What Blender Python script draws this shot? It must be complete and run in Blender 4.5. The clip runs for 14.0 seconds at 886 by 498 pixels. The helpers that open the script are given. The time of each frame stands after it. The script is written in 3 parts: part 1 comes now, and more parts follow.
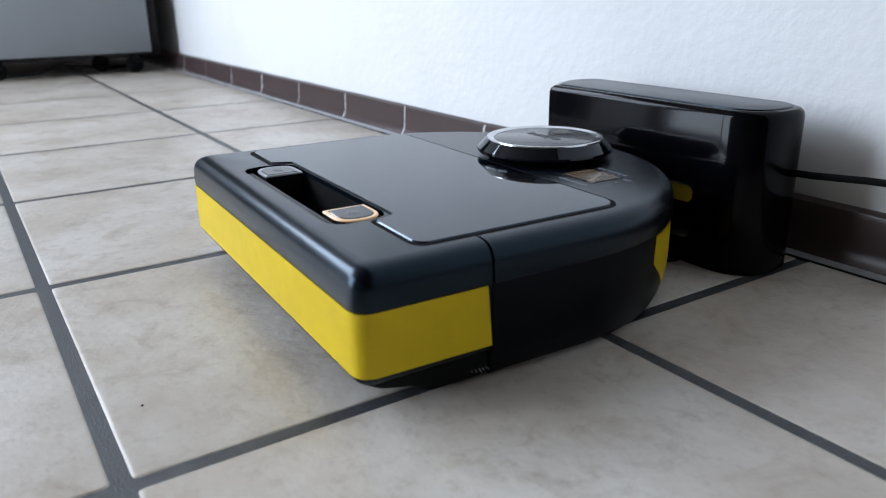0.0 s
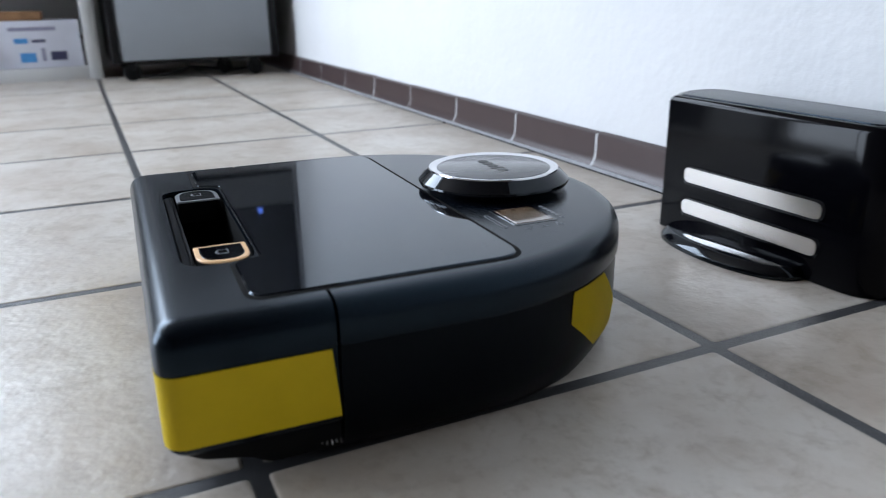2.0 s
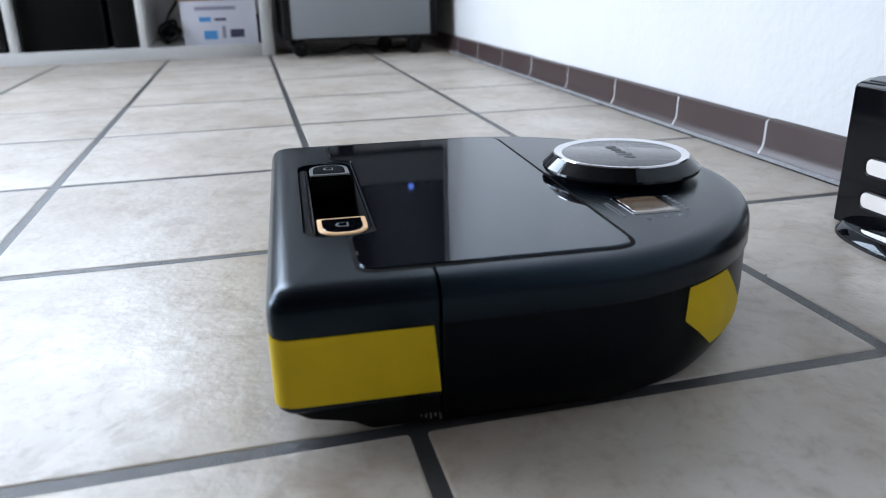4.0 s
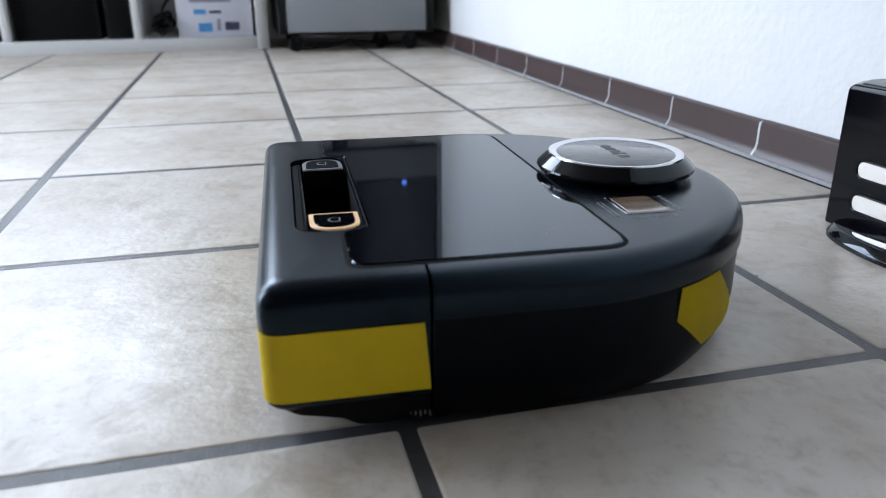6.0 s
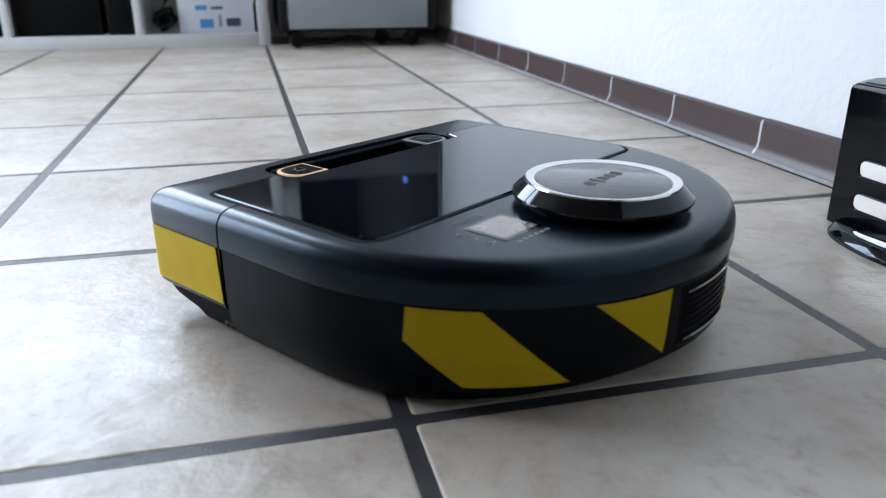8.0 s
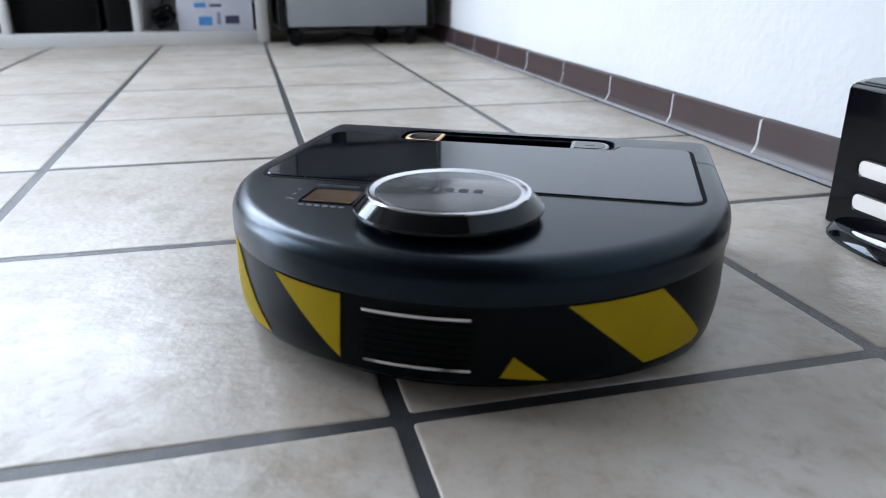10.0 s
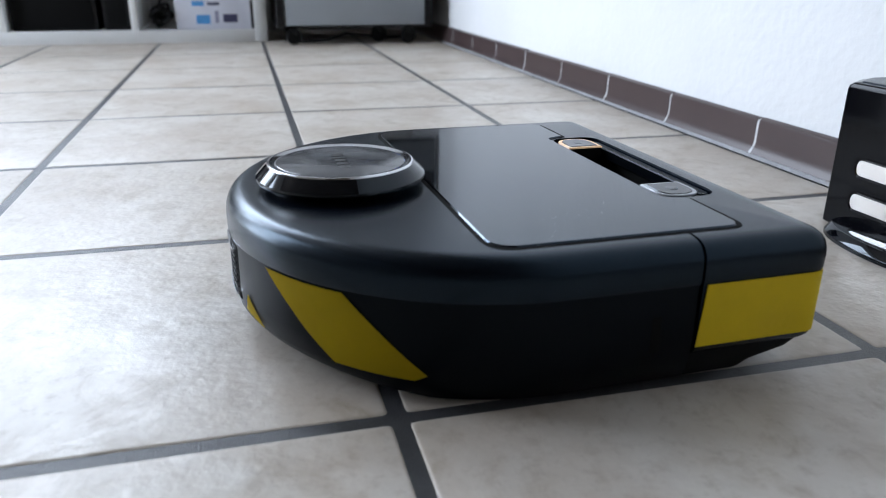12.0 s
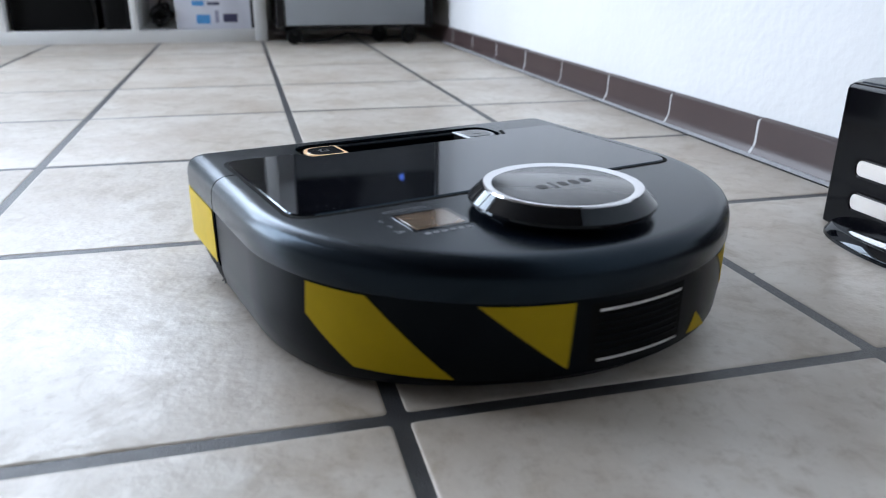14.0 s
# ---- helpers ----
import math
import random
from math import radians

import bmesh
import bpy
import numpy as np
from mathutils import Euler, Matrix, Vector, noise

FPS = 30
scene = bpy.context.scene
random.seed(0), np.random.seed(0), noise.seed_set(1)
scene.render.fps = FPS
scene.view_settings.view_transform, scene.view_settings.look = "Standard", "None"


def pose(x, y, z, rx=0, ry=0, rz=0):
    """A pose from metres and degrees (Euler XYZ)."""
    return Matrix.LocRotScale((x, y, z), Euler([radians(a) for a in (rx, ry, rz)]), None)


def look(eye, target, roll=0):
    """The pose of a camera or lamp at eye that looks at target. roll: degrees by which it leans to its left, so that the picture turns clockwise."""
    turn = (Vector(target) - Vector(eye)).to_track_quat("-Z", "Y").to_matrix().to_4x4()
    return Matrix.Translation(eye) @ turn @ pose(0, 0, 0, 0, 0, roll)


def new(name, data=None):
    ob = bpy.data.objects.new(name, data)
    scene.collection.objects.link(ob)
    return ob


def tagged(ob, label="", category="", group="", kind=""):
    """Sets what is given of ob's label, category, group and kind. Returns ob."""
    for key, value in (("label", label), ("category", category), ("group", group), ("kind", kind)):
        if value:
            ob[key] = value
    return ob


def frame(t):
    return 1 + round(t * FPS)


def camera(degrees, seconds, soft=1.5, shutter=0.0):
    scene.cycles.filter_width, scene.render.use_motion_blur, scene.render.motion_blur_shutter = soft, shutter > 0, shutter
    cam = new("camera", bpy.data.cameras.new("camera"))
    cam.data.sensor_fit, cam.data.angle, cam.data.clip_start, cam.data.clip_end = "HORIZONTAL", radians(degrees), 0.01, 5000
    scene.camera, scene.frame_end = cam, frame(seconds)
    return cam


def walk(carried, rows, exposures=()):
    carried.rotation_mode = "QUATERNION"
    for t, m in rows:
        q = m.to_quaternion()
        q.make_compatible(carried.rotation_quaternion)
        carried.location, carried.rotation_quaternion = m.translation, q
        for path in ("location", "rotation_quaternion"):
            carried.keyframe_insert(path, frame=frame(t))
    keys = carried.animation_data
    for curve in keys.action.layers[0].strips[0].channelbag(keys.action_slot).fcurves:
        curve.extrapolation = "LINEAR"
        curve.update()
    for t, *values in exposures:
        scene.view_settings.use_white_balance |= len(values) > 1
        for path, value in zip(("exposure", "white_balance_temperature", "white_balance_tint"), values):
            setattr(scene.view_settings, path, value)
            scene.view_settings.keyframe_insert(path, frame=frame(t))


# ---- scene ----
cam = camera(61.27, 14.0, soft=1.0, shutter=0.4)
cam.data.dof.use_dof, cam.data.dof.focus_distance, cam.data.dof.aperture_fstop = True, 0.58, 9.0
walk(cam, [
    (0.0, pose(-0.0338, -0.3269, 0.2172, 70.77, 0.73, -33.27)),
    (0.5, pose(-0.0355, -0.3267, 0.2174, 70.72, 0.76, -33.30)),
    (1.0, pose(-0.0351, -0.3269, 0.2201, 70.58, 0.73, -32.79)),
    (1.5, pose(-0.0384, -0.3245, 0.2205, 70.84, 0.54, -30.77)),
    (2.0, pose(-0.0497, -0.3255, 0.2218, 71.13, 0.80, -25.55)),
    (2.5, pose(-0.0566, -0.3286, 0.2211, 71.07, 1.38, -20.11)),
    (3.0, pose(-0.0646, -0.3335, 0.2234, 70.57, 1.91, -15.14)),
    (3.2, pose(-0.0652, -0.3330, 0.2233, 70.28, 1.72, -14.59)),
    (5.5, pose(-0.0646, -0.3312, 0.2222, 69.76, 0.39, -14.54)),
    (6.5, pose(-0.0643, -0.3307, 0.2219, 69.54, 0.11, -14.47)),
    (8.0, pose(-0.0640, -0.3300, 0.2215, 69.46, -0.01, -14.39)),
    (10.5, pose(-0.0635, -0.3288, 0.2205, 69.34, -0.28, -14.48)),
    (12.0, pose(-0.0633, -0.3285, 0.2201, 69.32, -0.40, -14.56)),
    (14.0, pose(-0.0632, -0.3284, 0.2201, 69.31, -0.42, -14.55)),
])

# ---- world and light ----
world = bpy.data.worlds.new("sky")
scene.world = world
world.use_nodes = True
wn = world.node_tree
sky = wn.nodes.new("ShaderNodeTexSky")
sky.sky_type, sky.sun_disc = "NISHITA", False
sky.sun_elevation, sky.sun_rotation = radians(38), radians(200)
wn.links.new(sky.outputs[0], wn.nodes["Background"].inputs[0])
wn.nodes["Background"].inputs[1].default_value = 0.12

# the room, in metres
WALL_X, FAR_Y, LEFT_X, BACK_Y, TOP_Z = 0.557, 2.52, -2.55, -4.3, 2.5
WIN = (-2.3, -0.40, 0.90, 2.30)          # x from, x to, z from, z to in the far wall

DOOR = (1.00, 2.42, 0.06, 2.20)          # y from, y to, z from, z to in the west wall

for wide, high, watts, eye, goal in (
        (WIN[1] - WIN[0], WIN[3] - WIN[2], 121, ((WIN[0] + WIN[1]) / 2, FAR_Y + 0.05, (WIN[2] + WIN[3]) / 2), ((WIN[0] + WIN[1]) / 2, 0, (WIN[2] + WIN[3]) / 2)),
        (DOOR[1] - DOOR[0], DOOR[3] - DOOR[2], 141, (LEFT_X - 0.05, (DOOR[0] + DOOR[1]) / 2, (DOOR[2] + DOOR[3]) / 2), (0, (DOOR[0] + DOOR[1]) / 2, (DOOR[2] + DOOR[3]) / 2))):
    day = bpy.data.lights.new("window_light", "AREA")
    day.shape, day.size, day.size_y, day.energy, day.color = "RECTANGLE", wide, high, watts, (0.735, 0.84, 1.0)
    new("window_light", day).matrix_world = look(eye, goal)

scene.view_settings.exposure = 0.0


# ---- materials ----
def material(name, colour, rough=0.5, metal=0.0, vary=0.0, scale=20.0, bump=0.0, bump_scale=200.0, deep=0.001, tint=None, coat=0.0, glow=0.0, rough_vary=0.0, spec=0.5, sheen=None, dust=0.0):
    m = bpy.data.materials.new(name)
    m.use_nodes = True
    n, l = m.node_tree.nodes, m.node_tree.links
    b = n["Principled BSDF"]
    b.inputs["Base Color"].default_value = (*colour, 1)
    b.inputs["Roughness"].default_value = rough
    b.inputs["Metallic"].default_value = metal
    b.inputs["Coat Weight"].default_value = coat
    b.inputs["Coat Roughness"].default_value = 0.05
    b.inputs["Specular IOR Level"].default_value = spec
    if sheen:
        b.inputs["Specular Tint"].default_value = (*sheen, 1)
    at = n.new("ShaderNodeTexCoord")
    if vary:
        t = n.new("ShaderNodeTexNoise")
        t.inputs["Scale"].default_value, t.inputs["Detail"].default_value, t.inputs["Roughness"].default_value = scale, 6, 0.62
        r = n.new("ShaderNodeValToRGB")
        dark = tint or tuple(c * (1 - vary) for c in colour)
        r.color_ramp.elements[0].position, r.color_ramp.elements[1].position = 0.33, 0.68
        r.color_ramp.elements[0].color, r.color_ramp.elements[1].color = (*dark, 1), (*colour, 1)
        l.new(at.outputs["Object"], t.inputs["Vector"])
        l.new(t.outputs["Fac"], r.inputs["Fac"])
        l.new(r.outputs["Color"], b.inputs["Base Color"])
    if dust:
        cell, few, hit, mask, both, mixed = (n.new("ShaderNode" + k) for k in ("TexVoronoi", "TexNoise", "Math", "Math", "Math", "Mix"))
        cell.inputs["Scale"].default_value, few.inputs["Scale"].default_value, few.inputs["Detail"].default_value = 210, 14, 3
        l.new(at.outputs["Object"], cell.inputs["Vector"])
        l.new(at.outputs["Object"], few.inputs["Vector"])
        hit.operation, mask.operation, both.operation = "LESS_THAN", "GREATER_THAN", "MULTIPLY"
        hit.inputs[1].default_value, mask.inputs[1].default_value = dust, 0.52
        l.new(cell.outputs["Distance"], hit.inputs[0])
        l.new(few.outputs["Fac"], mask.inputs[0])
        l.new(hit.outputs[0], both.inputs[0])
        l.new(mask.outputs[0], both.inputs[1])
        mixed.data_type = "RGBA"
        mixed.inputs[6].default_value, mixed.inputs[7].default_value = (*colour, 1), (0.16, 0.17, 0.18, 1)
        l.new(both.outputs[0], mixed.inputs["Factor"])
        l.new(mixed.outputs[2], b.inputs["Base Color"])
    if rough_vary:
        t = n.new("ShaderNodeTexNoise")
        t.inputs["Scale"].default_value, t.inputs["Detail"].default_value = scale * 1.7, 8
        r = n.new("ShaderNodeMapRange")
        r.inputs["To Min"].default_value, r.inputs["To Max"].default_value = rough - rough_vary, rough + rough_vary
        r.inputs["From Min"].default_value, r.inputs["From Max"].default_value = 0.3, 0.7
        l.new(at.outputs["Object"], t.inputs["Vector"])
        l.new(t.outputs["Fac"], r.inputs["Value"])
        l.new(r.outputs["Result"], b.inputs["Roughness"])
    if bump:
        t = n.new("ShaderNodeTexNoise")
        t.inputs["Scale"].default_value, t.inputs["Detail"].default_value = bump_scale, 4
        u = n.new("ShaderNodeBump")
        u.inputs["Strength"].default_value, u.inputs["Distance"].default_value = bump, deep
        l.new(at.outputs["Object"], t.inputs["Vector"])
        l.new(t.outputs["Fac"], u.inputs["Height"])
        l.new(u.outputs["Normal"], b.inputs["Normal"])
    if glow:
        b.inputs["Emission Color"].default_value = (*colour, 1)
        b.inputs["Emission Strength"].default_value = glow
    return m


def tile_material():
    """Glazed stoneware: beige clouds, fine veins, an uneven satin glaze; each tile a little different."""
    m = bpy.data.materials.new("stoneware_tile")
    m.use_nodes = True
    n, l = m.node_tree.nodes, m.node_tree.links
    b = n["Principled BSDF"]
    at, info = n.new("ShaderNodeTexCoord"), n.new("ShaderNodeObjectInfo")
    shift = n.new("ShaderNodeVectorMath")
    shift.operation = "MULTIPLY_ADD"
    shift.inputs[1].default_value = (37, 23, 51)
    l.new(info.outputs["Random"], shift.inputs[0])
    l.new(at.outputs["Object"], shift.inputs[2])

    def cloud(scale, detail, low, high, distortion=0.0):
        t, r = n.new("ShaderNodeTexNoise"), n.new("ShaderNodeMapRange")
        t.inputs["Scale"].default_value, t.inputs["Detail"].default_value, t.inputs["Distortion"].default_value = scale, detail, distortion
        t.inputs["Roughness"].default_value = 0.65
        r.inputs["From Min"].default_value, r.inputs["From Max"].default_value = low, high
        l.new(shift.outputs[0], t.inputs["Vector"])
        l.new(t.outputs["Fac"], r.inputs["Value"])
        return r.outputs["Result"]

    def mix(fac, a, c):
        x = n.new("ShaderNodeMix")
        x.data_type = "RGBA"
        for socket, v in ((x.inputs["Factor"], fac), (x.inputs[6], a), (x.inputs[7], c)):
            if isinstance(v, tuple):
                socket.default_value = (*v, 1)
            else:
                l.new(v, socket)
        return x.outputs[2]

    base = mix(cloud(8, 6, 0.30, 0.64), (0.44, 0.37, 0.298), (0.60, 0.558, 0.498))
    base = mix(cloud(22, 9, 0.52, 0.80, 0.8), base, (0.32, 0.255, 0.182))
    base = mix(cloud(95, 7, 0.52, 0.98), base, (0.31, 0.25, 0.19))
    l.new(base, b.inputs["Base Color"])
    b.inputs["Specular IOR Level"].default_value = 0.65
    gloss, rough = n.new("ShaderNodeMapRange"), cloud(30, 6, 0.3, 0.7)
    gloss.inputs["To Min"].default_value, gloss.inputs["To Max"].default_value = 0.33, 0.47
    l.new(rough, gloss.inputs["Value"])
    l.new(gloss.outputs["Result"], b.inputs["Roughness"])
    t1, t2, add, u = n.new("ShaderNodeTexNoise"), n.new("ShaderNodeTexNoise"), n.new("ShaderNodeMath"), n.new("ShaderNodeBump")
    t1.inputs["Scale"].default_value, t1.inputs["Detail"].default_value = 45, 4
    t2.inputs["Scale"].default_value, t2.inputs["Detail"].default_value = 170, 4
    add.operation = "MULTIPLY_ADD"
    add.inputs[1].default_value = 0.4
    for t in (t1, t2):
        l.new(shift.outputs[0], t.inputs["Vector"])
    l.new(t2.outputs["Fac"], add.inputs[0])
    l.new(t1.outputs["Fac"], add.inputs[2])
    u.inputs["Strength"].default_value, u.inputs["Distance"].default_value = 0.5, 0.0020
    l.new(add.outputs[0], u.inputs["Height"])
    l.new(u.outputs["Normal"], b.inputs["Normal"])
    return m


TILE = tile_material()
GROUT = material("cement_grout", (0.062, 0.063, 0.067), 0.33, vary=0.35, scale=60, bump=0.6, bump_scale=900)
PLASTER = material("white_plaster", (0.70, 0.70, 0.70), 0.85, vary=0.05, scale=6, bump=1.0, bump_scale=70, deep=0.0011)
# unseen ceiling; dark colour holds back bounce and reflections on the robot
CEILING = material("darkened_ceiling", (0.13, 0.10, 0.075), 0.7, vary=0.3, scale=5)
SKIRT = material("brown_stoneware", (0.064, 0.043, 0.041), 0.32, spec=0.32, vary=0.12, scale=18)
JOINT = material("light_mortar", (0.62, 0.62, 0.62), 0.9, vary=0.25, scale=120, bump=0.4, bump_scale=800)
BEAD = material("grey_mortar", (0.34, 0.34, 0.35), 0.9, vary=0.25, scale=120, bump=0.4, bump_scale=800)
SATIN = material("satin_black_plastic", (0.0022, 0.0035, 0.0068), 0.26, spec=0.36, sheen=(0.52, 0.77, 1.0), vary=0.10, scale=60)
GREY_SIDE = material("dark_grey_plastic", (0.0012, 0.0017, 0.0028), 0.30, spec=0.11, sheen=(0.70, 0.86, 1.0), vary=0.1, scale=30)
DOCK = material("dock_gloss_plastic", (0.0015, 0.0015, 0.0025), 0.09, spec=0.11, vary=0.2, scale=40)
LIDGLOSS = material("dusty_gloss_lid", (0.003, 0.0035, 0.0055), 0.035, sheen=(0.52, 0.76, 1.0), dust=0.11, rough_vary=0.012, scale=30)
PIANO = material("gloss_black_plastic", (0.003, 0.0035, 0.0055), 0.05, spec=0.4, sheen=(0.82, 0.92, 1.0), vary=0.2, scale=50, rough_vary=0.02)
RECESS = material("black_recess", (0.005, 0.005, 0.005), 0.8, spec=0.1, vary=0.2, scale=80)
YELLOW = material("yellow_tape", (0.72, 0.51, 0.008), 0.5, spec=0.25, vary=0.10, scale=35, bump=0.15, bump_scale=300)
CHROME = material("chrome", (0.62, 0.62, 0.65), 0.14, 1.0, rough_vary=0.04, scale=40)
RINGMETAL = material("satin_ring_metal", (0.66, 0.66, 0.68), 0.14, 1.0, rough_vary=0.04, scale=40)
STEEL = material("brushed_contact_steel", (0.74, 0.71, 0.68), 0.22, 1.0)
DISC = material("turret_top_plastic", (0.085, 0.087, 0.092), 0.16, vary=0.2, scale=40, rough_vary=0.05)
PRINT = material("dark_print", (0.02, 0.02, 0.021), 0.5, vary=0.1, scale=200)
MARK = material("pale_print", (0.17, 0.176, 0.19), 0.5, vary=0.1, scale=300)
AMBER = material("amber_light_ring", (0.92, 0.60, 0.34), 0.3, glow=0.15)
RING = material("grey_ring", (0.30, 0.31, 0.33), 0.3, 0.3, vary=0.1, scale=100)
# dark glass; the mottled brown of its reflection is put into the base colour
LCD = material("lcd_reflection_brown", (0.22, 0.15, 0.098), 0.10, vary=0.5, scale=70, coat=0.6)
RUBBER = material("black_rubber", (0.006, 0.006, 0.006), 0.7, spec=0.12, vary=0.2, scale=60)
BRISTLE = material("grey_bristle", (0.26, 0.26, 0.26), 0.6, vary=0.2, scale=100)
WHITE = material("white_laminate", (0.74, 0.74, 0.73), 0.45, vary=0.05, scale=12)
CARD = material("white_carton", (0.66, 0.67, 0.74), 0.6, vary=0.06, scale=25)
BLUE = material("blue_print", (0.08, 0.33, 0.70), 0.5, vary=0.2, scale=60)
NAVY = material("navy_print", (0.05, 0.05, 0.11), 0.5, vary=0.2, scale=60)
LILAC = material("lilac_print", (0.30, 0.29, 0.40), 0.5, vary=0.2, scale=60)
BROWN = material("brown_leather", (0.36, 0.19, 0.09), 0.6, vary=0.4, scale=40, bump=0.3, bump_scale=300)
FROST = material("frosted_grey_glass", (0.28, 0.30, 0.32), 0.35, vary=0.06, scale=8)
BLACK = material("black_lacquer", (0.006, 0.006, 0.007), 0.35, spec=0.2, vary=0.2, scale=20)
SCREEN = material("dark_screen", (0.006, 0.006, 0.007), 0.12, vary=0.2, scale=10)
# unseen west wall, toned down so it returns less light
WEST_DARK = material("darkened_west_wall", (0.30, 0.27, 0.24), 0.8, vary=0.06, scale=4)
# dark colour of the unseen rear wall, chosen to keep fill light low
REAR_DARK = material("dark_rear_wall", (0.10, 0.07, 0.05), 0.5, vary=0.4, scale=6)
TRIM = material("dark_grey_trim", (0.10, 0.105, 0.11), 0.4, vary=0.1, scale=20)
LED = material("blue_lamp", (0.12, 0.25, 1.0), 0.4, glow=3.0)
FRAME = material("window_paint", (0.78, 0.78, 0.77), 0.4, vary=0.04, scale=15)


# ---- shaping ----
def finish(bm, angle=32):
    bmesh.ops.recalc_face_normals(bm, faces=bm.faces)
    for f in bm.faces:
        f.smooth = True
    for e in bm.edges:
        e.smooth = len(e.link_faces) == 2 and e.calc_face_angle(0) < radians(angle)
    return bm


def part(name, bm, mat, parent=None, label="", m=None):
    finish(bm)
    data = bpy.data.meshes.new(name)
    bm.to_mesh(data)
    bm.free()
    data.materials.append(mat)
    ob = new(name, data)
    if parent:
        ob.parent = parent
    if m is not None:
        ob.matrix_basis = m
    return tagged(ob, label)


def box(x0, x1, y0, y1, z0, z1, bevel=0.0, segments=2, bm=None):
    own = bmesh.new()
    bmesh.ops.create_cube(own, size=1, matrix=Matrix.LocRotScale(((x0 + x1) / 2, (y0 + y1) / 2, (z0 + z1) / 2), None, (x1 - x0, y1 - y0, z1 - z0)))
    if bevel:
        bmesh.ops.bevel(own, geom=list(own.edges), offset=bevel, segments=segments, affect="EDGES", profile=0.5)
    if bm is None:
        return own
    data = bpy.data.meshes.new("t")
    own.to_mesh(data)
    own.free()
    bm.from_mesh(data)
    bpy.data.meshes.remove(data)
    return bm


def loft(rings, low=True, high=True, closed=True):
    """Skin between rings of equal length; caps where asked."""
    bm = bmesh.new()
    rows = [[bm.verts.new(p) for p in ring] for ring in rings]
    n = len(rows[0])
    for a, b in zip(rows, rows[1:]):
        for i in range(n if closed else n - 1):
            bm.faces.new((a[i], a[(i + 1) % n], b[(i + 1) % n], b[i]))
    if low:
        bm.faces.new(rows[0][::-1])
    if high:
        bm.faces.new(rows[-1])
    return bm


def spin(profile, n=64, cx=0.0, cy=0.0, low=True, high=True):
    """A turned solid from (radius, height) pairs."""
    return loft([[(cx + r * math.cos(2 * math.pi * i / n), cy + r * math.sin(2 * math.pi * i / n), z) for i in range(n)] for r, z in profile], low, high)


def rounded(points, radii, steps=5):
    """A closed outline with its corners rounded."""
    out, n = [], len(points)
    for i, p in enumerate(points):
        p, a, b, r = Vector(p), Vector(points[i - 1]), Vector(points[(i + 1) % n]), radii[i]
        if r <= 0:
            out.append(tuple(p))
            continue
        da, db = (a - p).normalized(), (b - p).normalized()
        half = da.angle(db) / 2
        k = r / math.tan(half)
        s, e = p + da * k, p + db * k
        for j in range(steps + 1):
            t = j / steps
            out.append(tuple((1 - t) ** 2 * s + 2 * t * (1 - t) * p + t * t * e))
    return out


def slab(outline, z0, z1, edge=0.0008):
    """A plate with a softened upper edge."""
    n = len(outline)
    inner = []
    for i in range(n):
        a, p, b = Vector(outline[i - 1]), Vector(outline[i]), Vector(outline[(i + 1) % n])
        d = (b - a).normalized()
        inner.append(p + Vector((-d.y, d.x)) * edge)
    area = sum(outline[i - 1][0] * outline[i][1] - outline[i][0] * outline[i - 1][1] for i in range(n))
    if area < 0:
        inner = [2 * Vector(p) - q for p, q in zip(outline, inner)]
    return loft([[(*p, z0) for p in outline], [(*p, z1 - edge) for p in outline], [(*p, z1) for p in inner]])


def tube(points, radius, n=10):
    rings = []
    for i, p in enumerate(points):
        p = Vector(p)
        d = Vector(points[min(i + 1, len(points) - 1)]) - Vector(points[max(i - 1, 0)])
        q = d.to_track_quat("Z", "Y")
        rings.append([p + q @ Vector((radius * math.cos(2 * math.pi * k / n), radius * math.sin(2 * math.pi * k / n), 0)) for k in range(n)])
    return loft(rings)


def thing(name, label, category, group="", kind="", m=None):
    ob = new(name)
    ob.empty_display_size = 0.05
    if m is not None:
        ob.matrix_basis = m
    return tagged(ob, label, category, group, kind)


